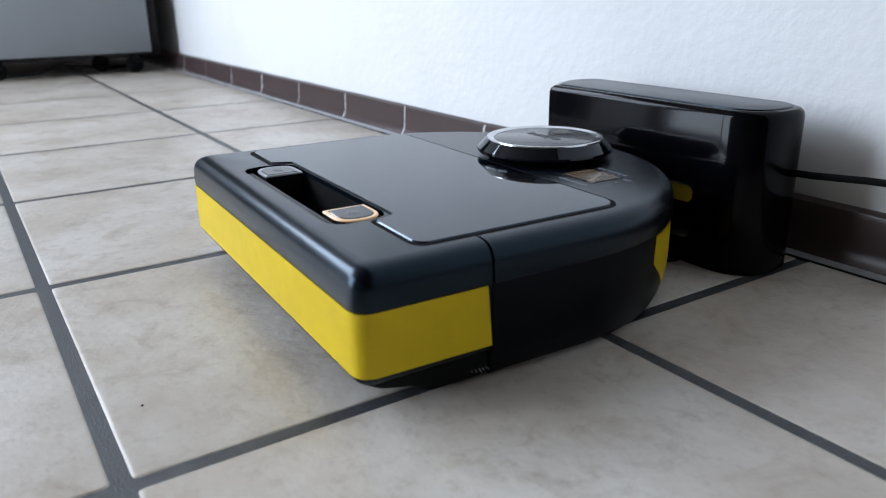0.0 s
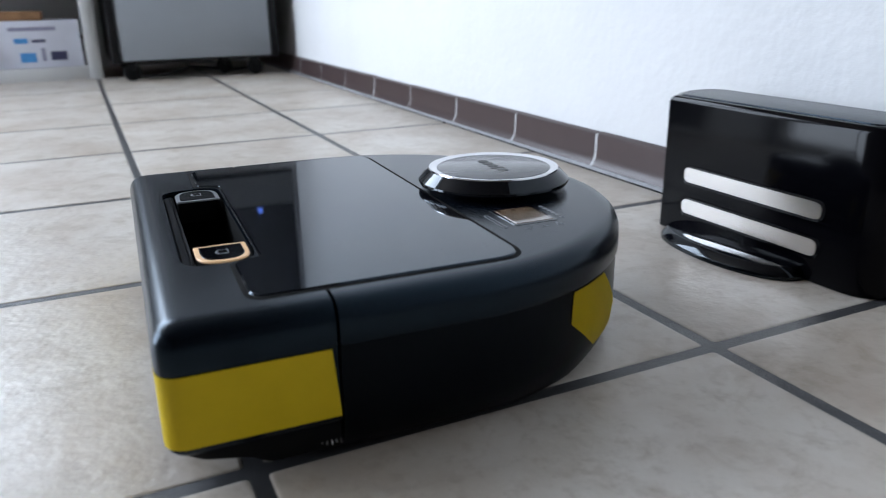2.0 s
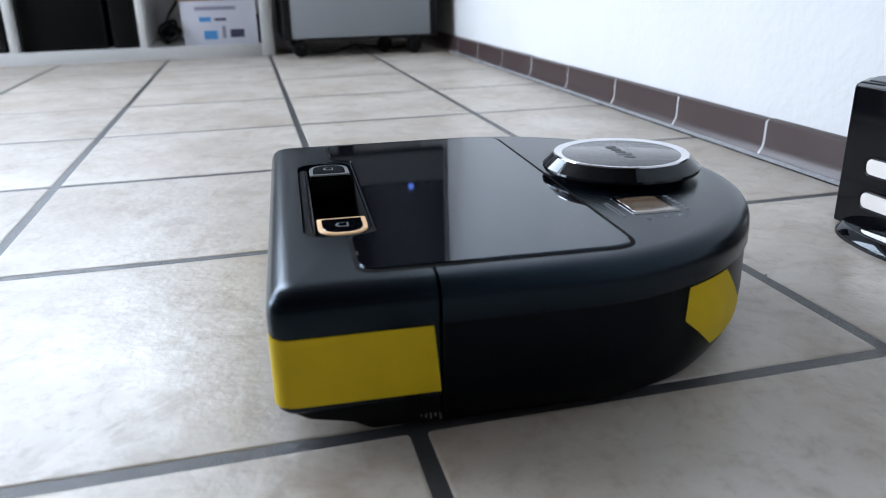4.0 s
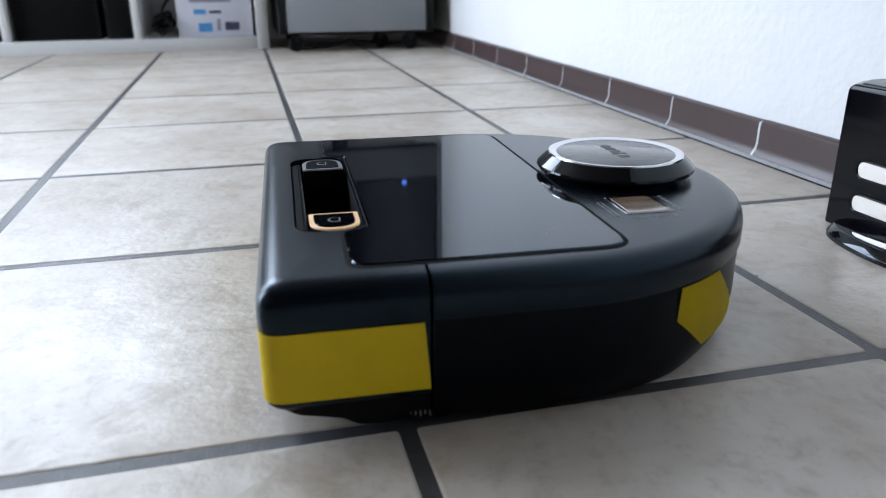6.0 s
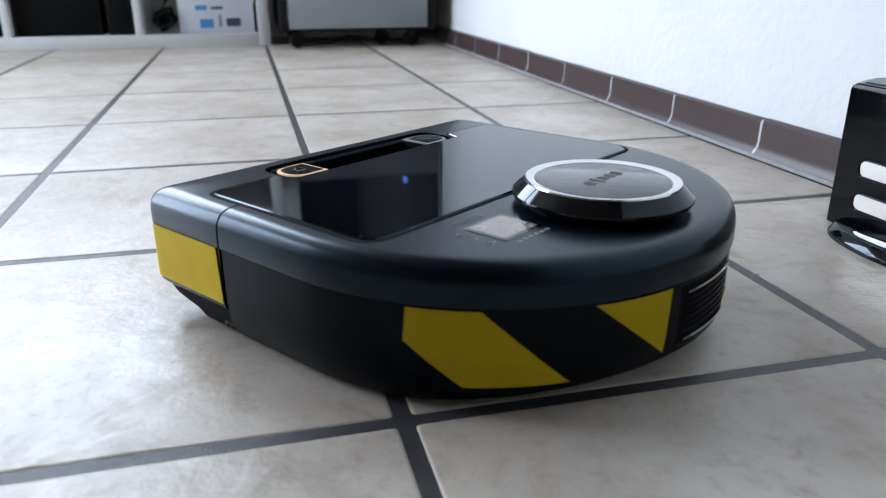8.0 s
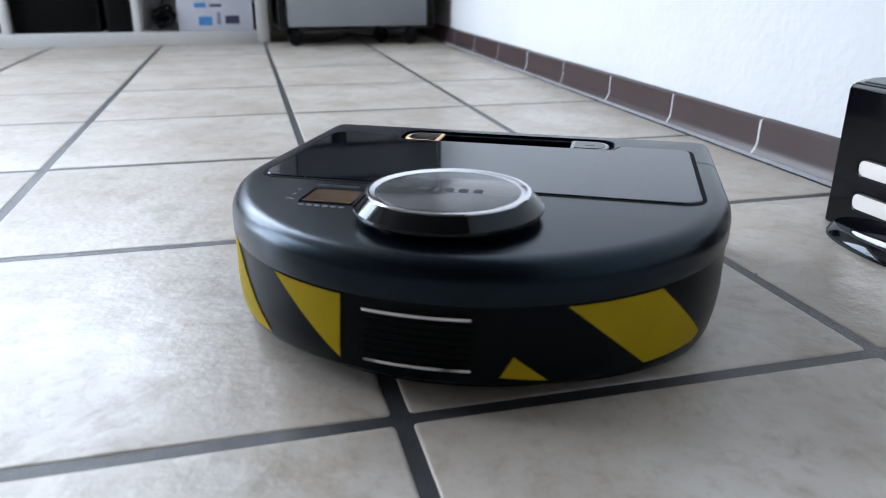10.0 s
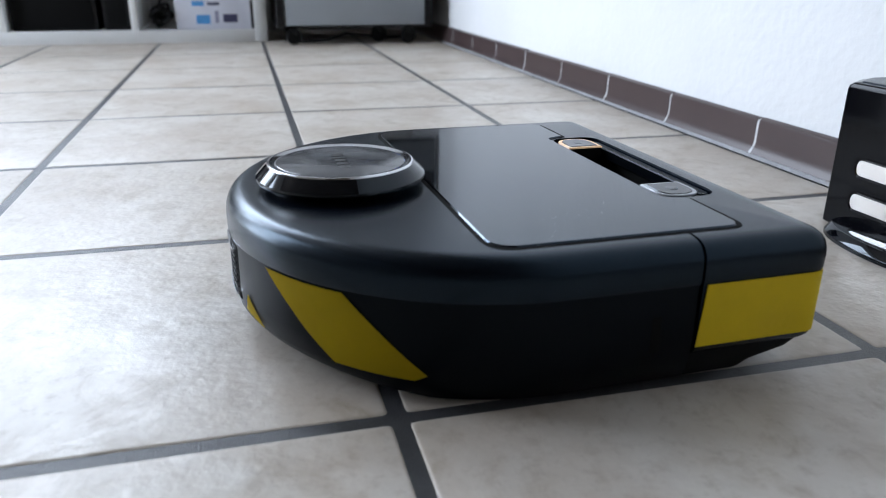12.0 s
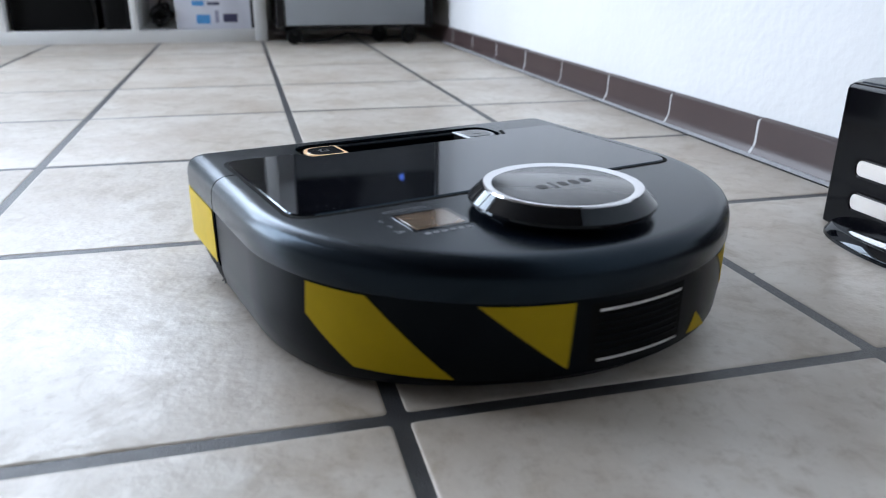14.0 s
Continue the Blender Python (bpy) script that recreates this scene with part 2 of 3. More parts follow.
# ---- the room ----
def build_room():
    def plain(name, bm, mat, label, category):
        return tagged(part(name, bm, mat), label, category, kind="structure")
    plain("wall_east", box(WALL_X, WALL_X + 0.2, BACK_Y - 0.2, FAR_Y + 0.2, -0.05, TOP_Z), PLASTER, "white rough-plastered wall above a brown tile skirting", "wall")
    y0, y1, d0, d1 = DOOR
    bm = bmesh.new()
    for a in ((BACK_Y - 0.2, y0, -0.05, TOP_Z), (y1, FAR_Y + 0.2, -0.05, TOP_Z), (y0, y1, -0.05, d0), (y0, y1, d1, TOP_Z)):
        box(LEFT_X - 0.2, LEFT_X, a[0], a[1], a[2], a[3], bm=bm)
    # wall out of view, its colour darkened against bounced fill
    plain("wall_west", bm, WEST_DARK, "unseen west wall, darkened to limit bounce, with a glazed door", "wall")
    # unseen wall behind the camera, dark and distant to reduce fill
    plain("wall_south", box(LEFT_X, WALL_X, BACK_Y - 0.2, BACK_Y, -0.05, TOP_Z), REAR_DARK, "unseen rear wall, set far back and dark to limit fill", "wall")
    # closes the room out of view, dark so little light bounces down
    plain("ceiling", box(LEFT_X - 0.2, WALL_X + 0.2, BACK_Y - 0.2, FAR_Y + 0.2, TOP_Z, TOP_Z + 0.15), CEILING, "unseen ceiling, coloured dark to cut bounced light", "ceiling")
    bm = bmesh.new()
    x0, x1, z0, z1 = WIN
    for a in ((LEFT_X, x0, -0.05, TOP_Z), (x1, WALL_X, -0.05, TOP_Z), (x0, x1, -0.05, z0), (x0, x1, z1, TOP_Z)):
        box(a[0], a[1], FAR_Y, FAR_Y + 0.2, a[2], a[3], bm=bm)
    plain("wall_north", bm, PLASTER, "white plastered wall with a wide window", "wall")
    win = thing("window_1", "white-framed window that lets in pale daylight", "window", kind="structure")
    t = 0.06
    bm = bmesh.new()
    for a in ((x0, x1, z0, z0 + t), (x0, x1, z1 - t, z1), (x0, x0 + t, z0 + t, z1 - t), (x1 - t, x1, z0 + t, z1 - t), ((x0 + x1) / 2 - 0.04, (x0 + x1) / 2 + 0.04, z0 + t, z1 - t)):
        box(a[0], a[1], FAR_Y - 0.005, FAR_Y + 0.04, a[2], a[3], 0.004, bm=bm)
    part("window_frame", bm, FRAME, win)
    win = thing("window_2", "white-framed glazed door that lets in pale daylight", "window", kind="structure")
    bm = bmesh.new()
    for a in ((y0, y1, d0, d0 + t), (y0, y1, d1 - t, d1), (y0, y0 + t, d0 + t, d1 - t), (y1 - t, y1, d0 + t, d1 - t), ((y0 + y1) / 2 - 0.04, (y0 + y1) / 2 + 0.04, d0 + t, d1 - t)):
        box(LEFT_X - 0.04, LEFT_X + 0.005, a[0], a[1], a[2], a[3], 0.004, bm=bm)
    part("window_frame", bm, FRAME, win)


def build_skirting():
    """Coved brown skirting tiles, 0.205 m long, with pale joints."""
    skirt = thing("baseboard_1", "dark brown glazed skirting tiles with pale mortar joints", "baseboard", kind="structure")
    prof = [(0.5412, 0.0036), (0.5410, 0.0044), (0.5428, 0.0072), (0.5458, 0.0120), (0.5472, 0.018), (0.5476, 0.0415), (0.5488, 0.0455), (0.5515, 0.0475), (0.5568, 0.048)]
    part("joint_bed", loft([[(0.552, y, -0.001), (0.5416, y, 0.0045), (0.5434, y, 0.0075), (0.5464, y, 0.0122), (0.5478, y, 0.018), (0.5482, y, 0.0415), (0.5496, y, 0.0455), (0.5566, y, 0.0472)] for y in (BACK_Y + 0.01, FAR_Y - 0.01)]), JOINT, skirt, "pale grey mortar")
    part("mortar_bead", loft([[(0.5568, y, -0.001), (0.5372, y, -0.001), (0.5372, y, 0.0008), (0.5408, y, 0.0042), (0.5568, y, 0.0044)] for y in (BACK_Y + 0.01, FAR_Y - 0.01)]), BEAD, skirt, "grey mortar bead along the floor")
    # thin black strip that draws the shadow line between bead and floor
    part("floor_shade_strip", loft([[(0.5374, y, -0.002), (0.5350, y, -0.002), (0.5350, y, 0.0006), (0.5374, y, 0.0008)] for y in (BACK_Y + 0.01, FAR_Y - 0.01)]), RUBBER, skirt, "black strip standing in for the shadow gap at the floor")
    half = 0.1004
    bm = loft([[(x, y, z) for x, z in prof] + [(0.5568, y, 0.0036)] for y in (-half, half)])
    first = part("skirting_tile", bm, SKIRT, skirt)
    start = 0.466 + 0.10265
    k0 = -22
    first.location = (0, start + 0.2053 * k0, 0)
    for k in range(k0 + 1, 10):
        y = start + 0.2053 * k
        if y + half > FAR_Y:
            break
        o = first.copy()
        scene.collection.objects.link(o)
        o.location = (random.uniform(-0.0002, 0.0001), y, random.uniform(-0.0004, 0.0004))
        o.rotation_euler = (radians(random.uniform(-0.15, 0.15)), 0, radians(random.uniform(-0.04, 0.04)))


def build_floor():
    floor = tagged(part("floor", box(LEFT_X - 0.2, WALL_X + 0.15, BACK_Y - 0.2, FAR_Y + 0.2, -0.06, -0.0010), GROUT), "beige stoneware tiles with wide dark grey grout joints", "floor", kind="structure")
    h = 0.3 / 2 - 0.0043
    rings = []
    for inset, z in ((0, -0.008), (0, -0.0018), (0.0005, -0.0008), (0.0014, -0.0002), (0.003, 0.0)):
        a = h - inset
        rings.append([(*p, z) for p in rounded([(-a, -a), (a, -a), (a, a), (-a, a)], [0.003] * 4, 2)])
    first = part("floor_tile", loft(rings, low=False), TILE, floor)
    spots = [(i, j) for j in range(8, -15, -1) for i in range(1, -9, -1)]
    for n, (i, j) in enumerate(spots):
        o = first
        if n:
            o = first.copy()
            scene.collection.objects.link(o)
        o.location = (0.3 * i + 0.15, 0.3 * j + 0.15, random.uniform(-0.0004, 0.0))
        o.rotation_euler = (0, 0, radians(90 * random.randrange(4)))


# ---- the robot ----
W, L, TAIL = 0.1670, 0.1578, 0.0745      # half width, nose, seam of the bumper
LID_Z = 0.0868


def rear_outline(i, z, n=56):
    """The rear of the D, from the seam round the half circle."""
    r = W - i
    ring = [(TAIL - 0.0010, r, z), (0.035, r, z)]
    ring += [(r * math.cos(a), r * math.sin(a), z) for a in (math.pi / 2 + math.pi * k / n for k in range(n + 1))]
    return ring + [(0.035, -r, z), (TAIL - 0.0010, -r, z)]


def nose_outline(i, z, corner=0.012):
    """The bumper: square front with rounded corners."""
    a, b = W - i, L - i
    c = max(corner - i * 0.5, 0.003)
    return [(*p, z) for p in rounded([(TAIL + 0.0007, -a), (b, -a), (b, a), (TAIL + 0.0007, a)], [0, c, c, 0], 6)]


def band(outline, z0, z1, grow):
    """A strip of tape laid round an open outline."""
    ps = [Vector((x, y)) for x, y, _ in outline]
    n = len(ps)
    outer = []
    for i in range(n):
        d = (ps[min(i + 1, n - 1)] - ps[max(i - 1, 0)]).normalized()
        outer.append(ps[i] + Vector((d.y, -d.x)) * grow)
    return loft([[(*p, z0) for p in outer], [(*p, z1) for p in outer], [(*p, z1) for p in ps], [(*p, z0) for p in ps], [(*p, z0) for p in outer]], False, False, closed=False)


def side_radius(z):
    """Radius of the lower side wall at a height."""
    return W - 0.0012 - max(0.0, 0.030 - z) * 0.10 - max(0.0, 0.018 - z) * 0.11


def rear_tape(corners, steps=9):
    """A patch of tape on the round side: corners as (angle in degrees, height)."""
    bm = bmesh.new()
    c = Vector((sum(p[0] for p in corners), sum(p[1] for p in corners))) / len(corners)
    loop = []
    for a, b in zip(corners, corners[1:] + corners[:1]):
        for k in range(steps):
            loop.append(Vector(a).lerp(Vector(b), k / steps))
    rows = []
    for s in (0.0, 0.25, 0.5, 0.75, 1.0):
        row = []
        for p in loop:
            q = c.lerp(p, s)
            r = side_radius(q[1]) + 0.0006
            row.append(bm.verts.new((r * math.cos(radians(q[0])), r * math.sin(radians(q[0])), q[1])))
        rows.append(row)
    bmesh.ops.remove_doubles(bm, verts=rows[0], dist=0.00001)
    hub = [v for v in bm.verts if v.is_valid][0]
    n = len(loop)
    for i in range(n):
        bm.faces.new((hub, rows[1][i], rows[1][(i + 1) % n]))
        for a, b in zip(rows[1:], rows[2:]):
            bm.faces.new((a[i], b[i], b[(i + 1) % n], a[(i + 1) % n]))
    bmesh.ops.solidify(bm, geom=list(bm.faces), thickness=0.0004)
    return bm


def d_button(v0, v1, flip, z0, z1, inset=0.0):
    """A D-shaped key at an end of the handle pocket."""
    u0, u1 = 0.0988 + inset, 0.1282 - inset
    a, b = (v0 + inset, v1 - inset)
    r = (u1 - u0) * 0.49
    if flip:
        return slab(rounded([(u0, a), (u1, a), (u1, b), (u0, b)], [r, r, 0.001, 0.001], 6), z0, z1, 0.0005)
    return slab(rounded([(u0, a), (u1, a), (u1, b), (u0, b)], [0.001, 0.001, r, r], 6), z0, z1, 0.0005)


def build_robot():
    robot = thing("robot_vacuum", "black D-shaped robot vacuum with yellow hazard tape on the tiles", "robot vacuum")
    low = [(0.0068, 0.0035), (0.0044, 0.0080), (0.0024, 0.018), (0.0012, 0.030), (0.0014, 0.0618)]
    lip = [(0.0004, 0.0622), (0.0, 0.0632), (0.0, 0.0715), (0.0003, 0.0755), (0.0012, 0.0787), (0.0030, 0.0817), (0.0056, 0.0839), (0.0090, 0.0852), (0.0135, 0.0857)]
    # the lower edge rises towards the round end
    rise = lambda x, z: z + max(0.0, -x - 0.07) / 0.097 * max(0.0, 0.018 - z) * 0.85
    side = part("side_wall", loft([[(x, y, rise(x, z)) for x, y, z in rear_outline(i, z0)] for i, z0 in low]), GREY_SIDE, robot, "dark grey lower side wall")
    shell = part("top_shell", loft([rear_outline(i, z) for i, z in [(0.008, 0.0619)] + lip]), SATIN, robot)
    # bumper with the pocket of the handle
    rings = [nose_outline(i, z) for i, z in [(0.0070, 0.0180), (0.0034, 0.0196), (0.0012, 0.0222), (0.0006, 0.0242), (0.0006, 0.0612)] + lip]
    bm = loft(rings, True, False)
    rim = [e for e in bm.edges if len(e.link_faces) == 1]
    pocket = rounded([(0.0965, -0.0890), (0.1368, -0.0890), (0.1368, 0.0890), (0.0965, 0.0890)], [0.0150] * 4, 7)
    top = [bm.verts.new((*p, 0.0857)) for p in pocket]
    bot = [bm.verts.new((*p, 0.0820)) for p in pocket]
    n = len(top)
    hole = [bm.edges.new((top[i], top[(i + 1) % n])) for i in range(n)]
    bmesh.ops.triangle_fill(bm, use_beauty=True, use_dissolve=False, edges=rim + hole)
    for i in range(n):
        bm.faces.new((top[i], bot[i], bot[(i + 1) % n], top[(i + 1) % n]))
    bumper = part("bumper", bm, SATIN, robot, "satin black front bumper")
    part("handle_pocket", loft([[(*p, z) for p in pocket] for z in (0.0822, 0.050)], False, True), RECESS, bumper, "deep black handle pocket")
    part("pocket_rim", slab(rounded([(0.1295, -0.0800), (0.1362, -0.0800), (0.1362, 0.0800), (0.1295, 0.0800)], [0.002, 0.005, 0.005, 0.002], 4), 0.0760, 0.0836, 0.0008), GREY_SIDE, bumper, "dark rim inside the handle pocket")
    tape_line = [(max(x, 0.0766), y, z) for x, y, z in nose_outline(0.0004, 0)]
    bm = band(tape_line, 0.0250, 0.0618, 0.0006)
    for v in bm.verts:
        if v.co.x < 0.0800:
            v.co.x += (v.co.z - 0.040) * 0.085 + 0.0006 * math.sin(v.co.z * 900)
    part("front_tape", bm, YELLOW, bumper, "yellow tape round the bumper")
    # chassis
    foot = lambda front, a, z: [(*p, z) for p in rounded([(TAIL + 0.0007, -a), (front, -a), (front, a), (TAIL + 0.0007, a)], [0, 0.012, 0.012, 0], 6)]
    part("chassis", loft([[(x, y, 0.0072) for x, y, _ in rear_outline(0.030, 0)], rear_outline(0.012, 0.0100), rear_outline(0.010, 0.0150)]), RUBBER, robot, "black underside")
    part("bumper_foot", loft([foot(0.108, W - 0.010, 0.0020), foot(0.117, W - 0.007, 0.0038), foot(0.124, W - 0.006, 0.0085), foot(0.131, W - 0.005, 0.0108), foot(0.146, W - 0.005, 0.0140), foot(L - 0.004, W - 0.005, 0.0186)]), RUBBER, robot, "black sloping lower edge")
    for s in (-1, 1):
        wheel = part("wheel", spin([(0.030, -0.009), (0.034, -0.006), (0.034, 0.006), (0.030, 0.009)], 32), RUBBER, robot, "black rubber drive wheel", pose(0.0, s * 0.125, 0.034, 90))
    # lid
    v, f0, f1 = 0.1470, 0.0955, 0.1105
    lid_line = [(-0.0375, -v), (f1, -v), (f1, -0.094), (f0, -0.0875), (f0, 0.0875), (f1, 0.094), (f1, v), (-0.0375, v)]
    lid_pts = rounded(lid_line, [0.016, 0.010, 0.003, 0.003, 0.003, 0.003, 0.010, 0.016], 6)
    grow = rounded([(-0.0400, -v - 0.0026), (f1 + 0.0026, -v - 0.0026), (f1 + 0.0026, -0.0925), (f0 + 0.0005, -0.0862), (f0 + 0.0005, 0.0862), (f1 + 0.0026, 0.0925), (f1 + 0.0026, v + 0.0026), (-0.0400, v + 0.0026)], [0.018, 0.012, 0.003, 0.003, 0.003, 0.003, 0.012, 0.018], 6)
    # flat black plate on the shell, drawn for the shade under the lid edge
    part("lid_gap_shade", slab(grow, 0.0845, 0.0860, 0.0002), RECESS, robot, "black plate that draws the shaded gap round the lid")
    lid = part("lid", slab(lid_pts, 0.0850, LID_Z, 0.0009), LIDGLOSS, robot, "glossy black dust bin lid")
    # handle keys
    for v0, v1, flip, mat, tag in ((0.0545, 0.0850, False, AMBER, "amber lit ring"), (-0.0850, -0.0545, True, RING, "grey ring")):
        key = part("handle_key", d_button(v0, v1, flip, 0.0844, 0.0856), mat, robot, tag)
        part("key_stem", d_button(v0, v1, flip, 0.0700, 0.0846, 0.0006), RECESS, key, "black key stem")
        part("key_cap", d_button(v0, v1, flip, 0.084, 0.0860, 0.0026), PIANO, key, "black key face")
        c = (v0 + v1) / 2
        sign = lambda g: rounded([(0.1102 + g, c - 0.0036 + g), (0.1160 - g, c - 0.0036 + g), (0.1178 - g * 1.4, c), (0.1160 - g, c + 0.0036 - g), (0.1102 + g, c + 0.0036 - g)], [0.0008] * 5, 2)
        part("key_symbol", slab(sign(0.0), 0.0857, 0.0862, 0.0001), MARK, key, "pale outlined sign")
        part("key_symbol_field", slab(sign(0.0007), 0.0858, 0.0863, 0.0001), PIANO, key, "black field of the sign")
    # turret
    tx = -0.0918
    turret = part("turret", spin([(0.0454, 0.0850), (0.0464, 0.0872), (0.0511, 0.0885), (0.0545, 0.0900), (0.0553, 0.0915), (0.0551, 0.0930), (0.0490, 0.0992), (0.0480, 0.1002), (0.0470, 0.1004), (0.0464, 0.0990), (0.0413, 0.0985)], 96, tx), PIANO, robot, "glossy black laser turret")
    part("turret_ring", spin([(0.0477, 0.1003), (0.0474, 0.1012), (0.0466, 0.1015), (0.0454, 0.1013), (0.0415, 0.0999)], 96, tx), RINGMETAL, turret, "bright chrome ring")
    part("turret_disc", spin([(0.0419, 0.0990), (0.0418, 0.1004), (0.0411, 0.1007)], 72, tx), DISC, turret, "dark round turret cap")
    # the maker's mark, as plain strokes
    mark = bmesh.new()
    for k, (a, wide, tall) in enumerate(((-0.0172, 0.0058, 0.0080), (-0.0088, 0.0062, 0.0080), (-0.0004, 0.0060, 0.0080), (0.0066, 0.0032, 0.0112), (0.0148, 0.0076, 0.0082))):
        pill = slab(rounded([(tx - tall / 2, a - wide / 2), (tx + tall / 2, a - wide / 2), (tx + tall / 2, a + wide / 2), (tx - tall / 2, a + wide / 2)], [wide * 0.42] * 4, 4), 0.1004, 0.1009, 0.0002)
        held = bpy.data.meshes.new("held")
        pill.to_mesh(held)
        pill.free()
        mark.from_mesh(held)
        bpy.data.meshes.remove(held)
    part("turret_mark", mark, PRINT, turret, "grey printed strokes")
    # display and its signs
    disp = part("display_bezel", slab(rounded([(-0.0895, 0.0595), (-0.0582, 0.0595), (-0.0582, 0.0970), (-0.0895, 0.0970)], [0.002] * 4, 3), 0.0850, 0.0860, 0.0003), PIANO, robot, "black display frame")
    part("display_glass", slab(rounded([(-0.0868, 0.0630), (-0.0608, 0.0630), (-0.0608, 0.0945), (-0.0868, 0.0945)], [0.001] * 4, 2), 0.0856, 0.0862, 0.0002), LCD, disp, "dark display glass with a brown reflection in its colour")
    signs = bmesh.new()

    def stroke(a, b, wide=0.0007):
        a, b = Vector(a), Vector(b)
        d = (b - a).normalized()
        s = Vector((-d.y, d.x)) * wide / 2
        lo = [signs.verts.new((*p, 0.0854)) for p in (a - s, b - s, b + s, a + s)]
        hi = [signs.verts.new((*p, 0.0859)) for p in (a - s, b - s, b + s, a + s)]
        signs.faces.new(hi)
        for i in range(4):
            signs.faces.new((lo[i], lo[(i + 1) % 4], hi[(i + 1) % 4], hi[i]))
    for u in (-0.0640, -0.0745, -0.0850):
        tip = {-0.0640: 0.003, -0.0745: 0.0, -0.0850: -0.003}[u]
        stroke((u - 0.002, 0.1055 - tip / 3), (u, 0.1035 + tip))
        stroke((u, 0.1035 + tip), (u + 0.002, 0.1055 - tip / 3))
    for k in range(6):
        c = 0.0900 - k * 0.0052
        stroke((-0.0945, c), (-0.0945, c + 0.0032), 0.0026)
    for a, b in (((-0.0500, 0.070), (-0.0500, 0.098)), ((-0.0525, 0.070), (-0.0525, 0.098)), ((-0.0500, 0.070), (-0.0525, 0.070)), ((-0.0500, 0.098), (-0.0525, 0.098))):
        stroke(a, b, 0.0004)
    part("signs", signs, MARK, shell, "pale printed signs")
    # tape on the round side
    for corners in ([(113.6, 0.0606), (127.2, 0.0606), (143.8, 0.0175), (124.0, 0.0158), (113.1, 0.0411)], [(147.8, 0.0606), (165.4, 0.0606), (164.6, 0.0220)],
                    [(-152.9, 0.0606), (-132.4, 0.0606), (-116.0, 0.0190), (-118.5, 0.0152), (-135.0, 0.0172)], [(-164.8, 0.0215), (-162.4, 0.0340), (-155.8, 0.0185)]):
        part("tape_patch", rear_tape(corners), YELLOW, side, "yellow tape patch")
    # exhaust grille between two charging contacts
    def arc(r0, r1, z0, z1, a0=170.0, a1=190.0, k=16):
        ps = [radians(a0 + (a1 - a0) * i / k) for i in range(k + 1)]
        return loft([[(r * math.cos(a), r * math.sin(a), z) for r, z in ((r0, z0), (r1, z0 + 0.0004), (r1, z1 - 0.0004), (r0, z1))] for a in ps])
    part("grille_bed", arc(0.150, 0.1658, 0.0235, 0.0590, 168.5, 191.5), RECESS, side, "black grille bed")
    for z in (0.0262, 0.0552):
        part("charging_contact", arc(0.150, 0.1676, z - 0.0012, z + 0.0012), CHROME, side, "bright charging contact")
    for k in range(6):
        z = 0.0306 + k * 0.0040
        part("grille_slat", arc(0.150, 0.1667, z - 0.0009, z + 0.0009), GREY_SIDE, side)
    # side brush under the bumper
    brush = part("side_brush", spin([(0.012, 0.006), (0.014, 0.008), (0.012, 0.013)], 20, 0.078, 0.142), RUBBER, robot, "black side brush hub")
    for k in range(5):
        a, far = radians(70 + k * 7.0), 0.0205 + 0.002 * ((k * 7) % 5) / 4
        c, d = math.cos(a), math.sin(a)
        part("bristle", tube([(0.078 + c * 0.010, 0.142 + d * 0.010, 0.0100), (0.078 + c * far * 0.7, 0.142 + d * far * 0.7, 0.0098), (0.078 + c * far, 0.142 + d * far, 0.0080)], 0.0005, 5), BRISTLE, brush)
    # service slot
    part("side_slot", box(0.047, 0.053, -W + 0.0008, -W + 0.010, 0.024, 0.046, 0.001), RECESS, side, "black slot")
    return robot


# ---- the charging dock ----
def dock_outline(i, z):
    return [(*p, z) for p in rounded([(0.4450 + i, 0.2280 - i), (0.4450 + i, -0.0025 + i), (0.5180 - i, -0.0025 + i), (0.5180 - i, 0.2450 - i), (0.4700 + i, 0.2450 - i)], [0.004, 0.034 - i * 0.5, 0.030 - i * 0.5, 0.020, 0.012], 8)]


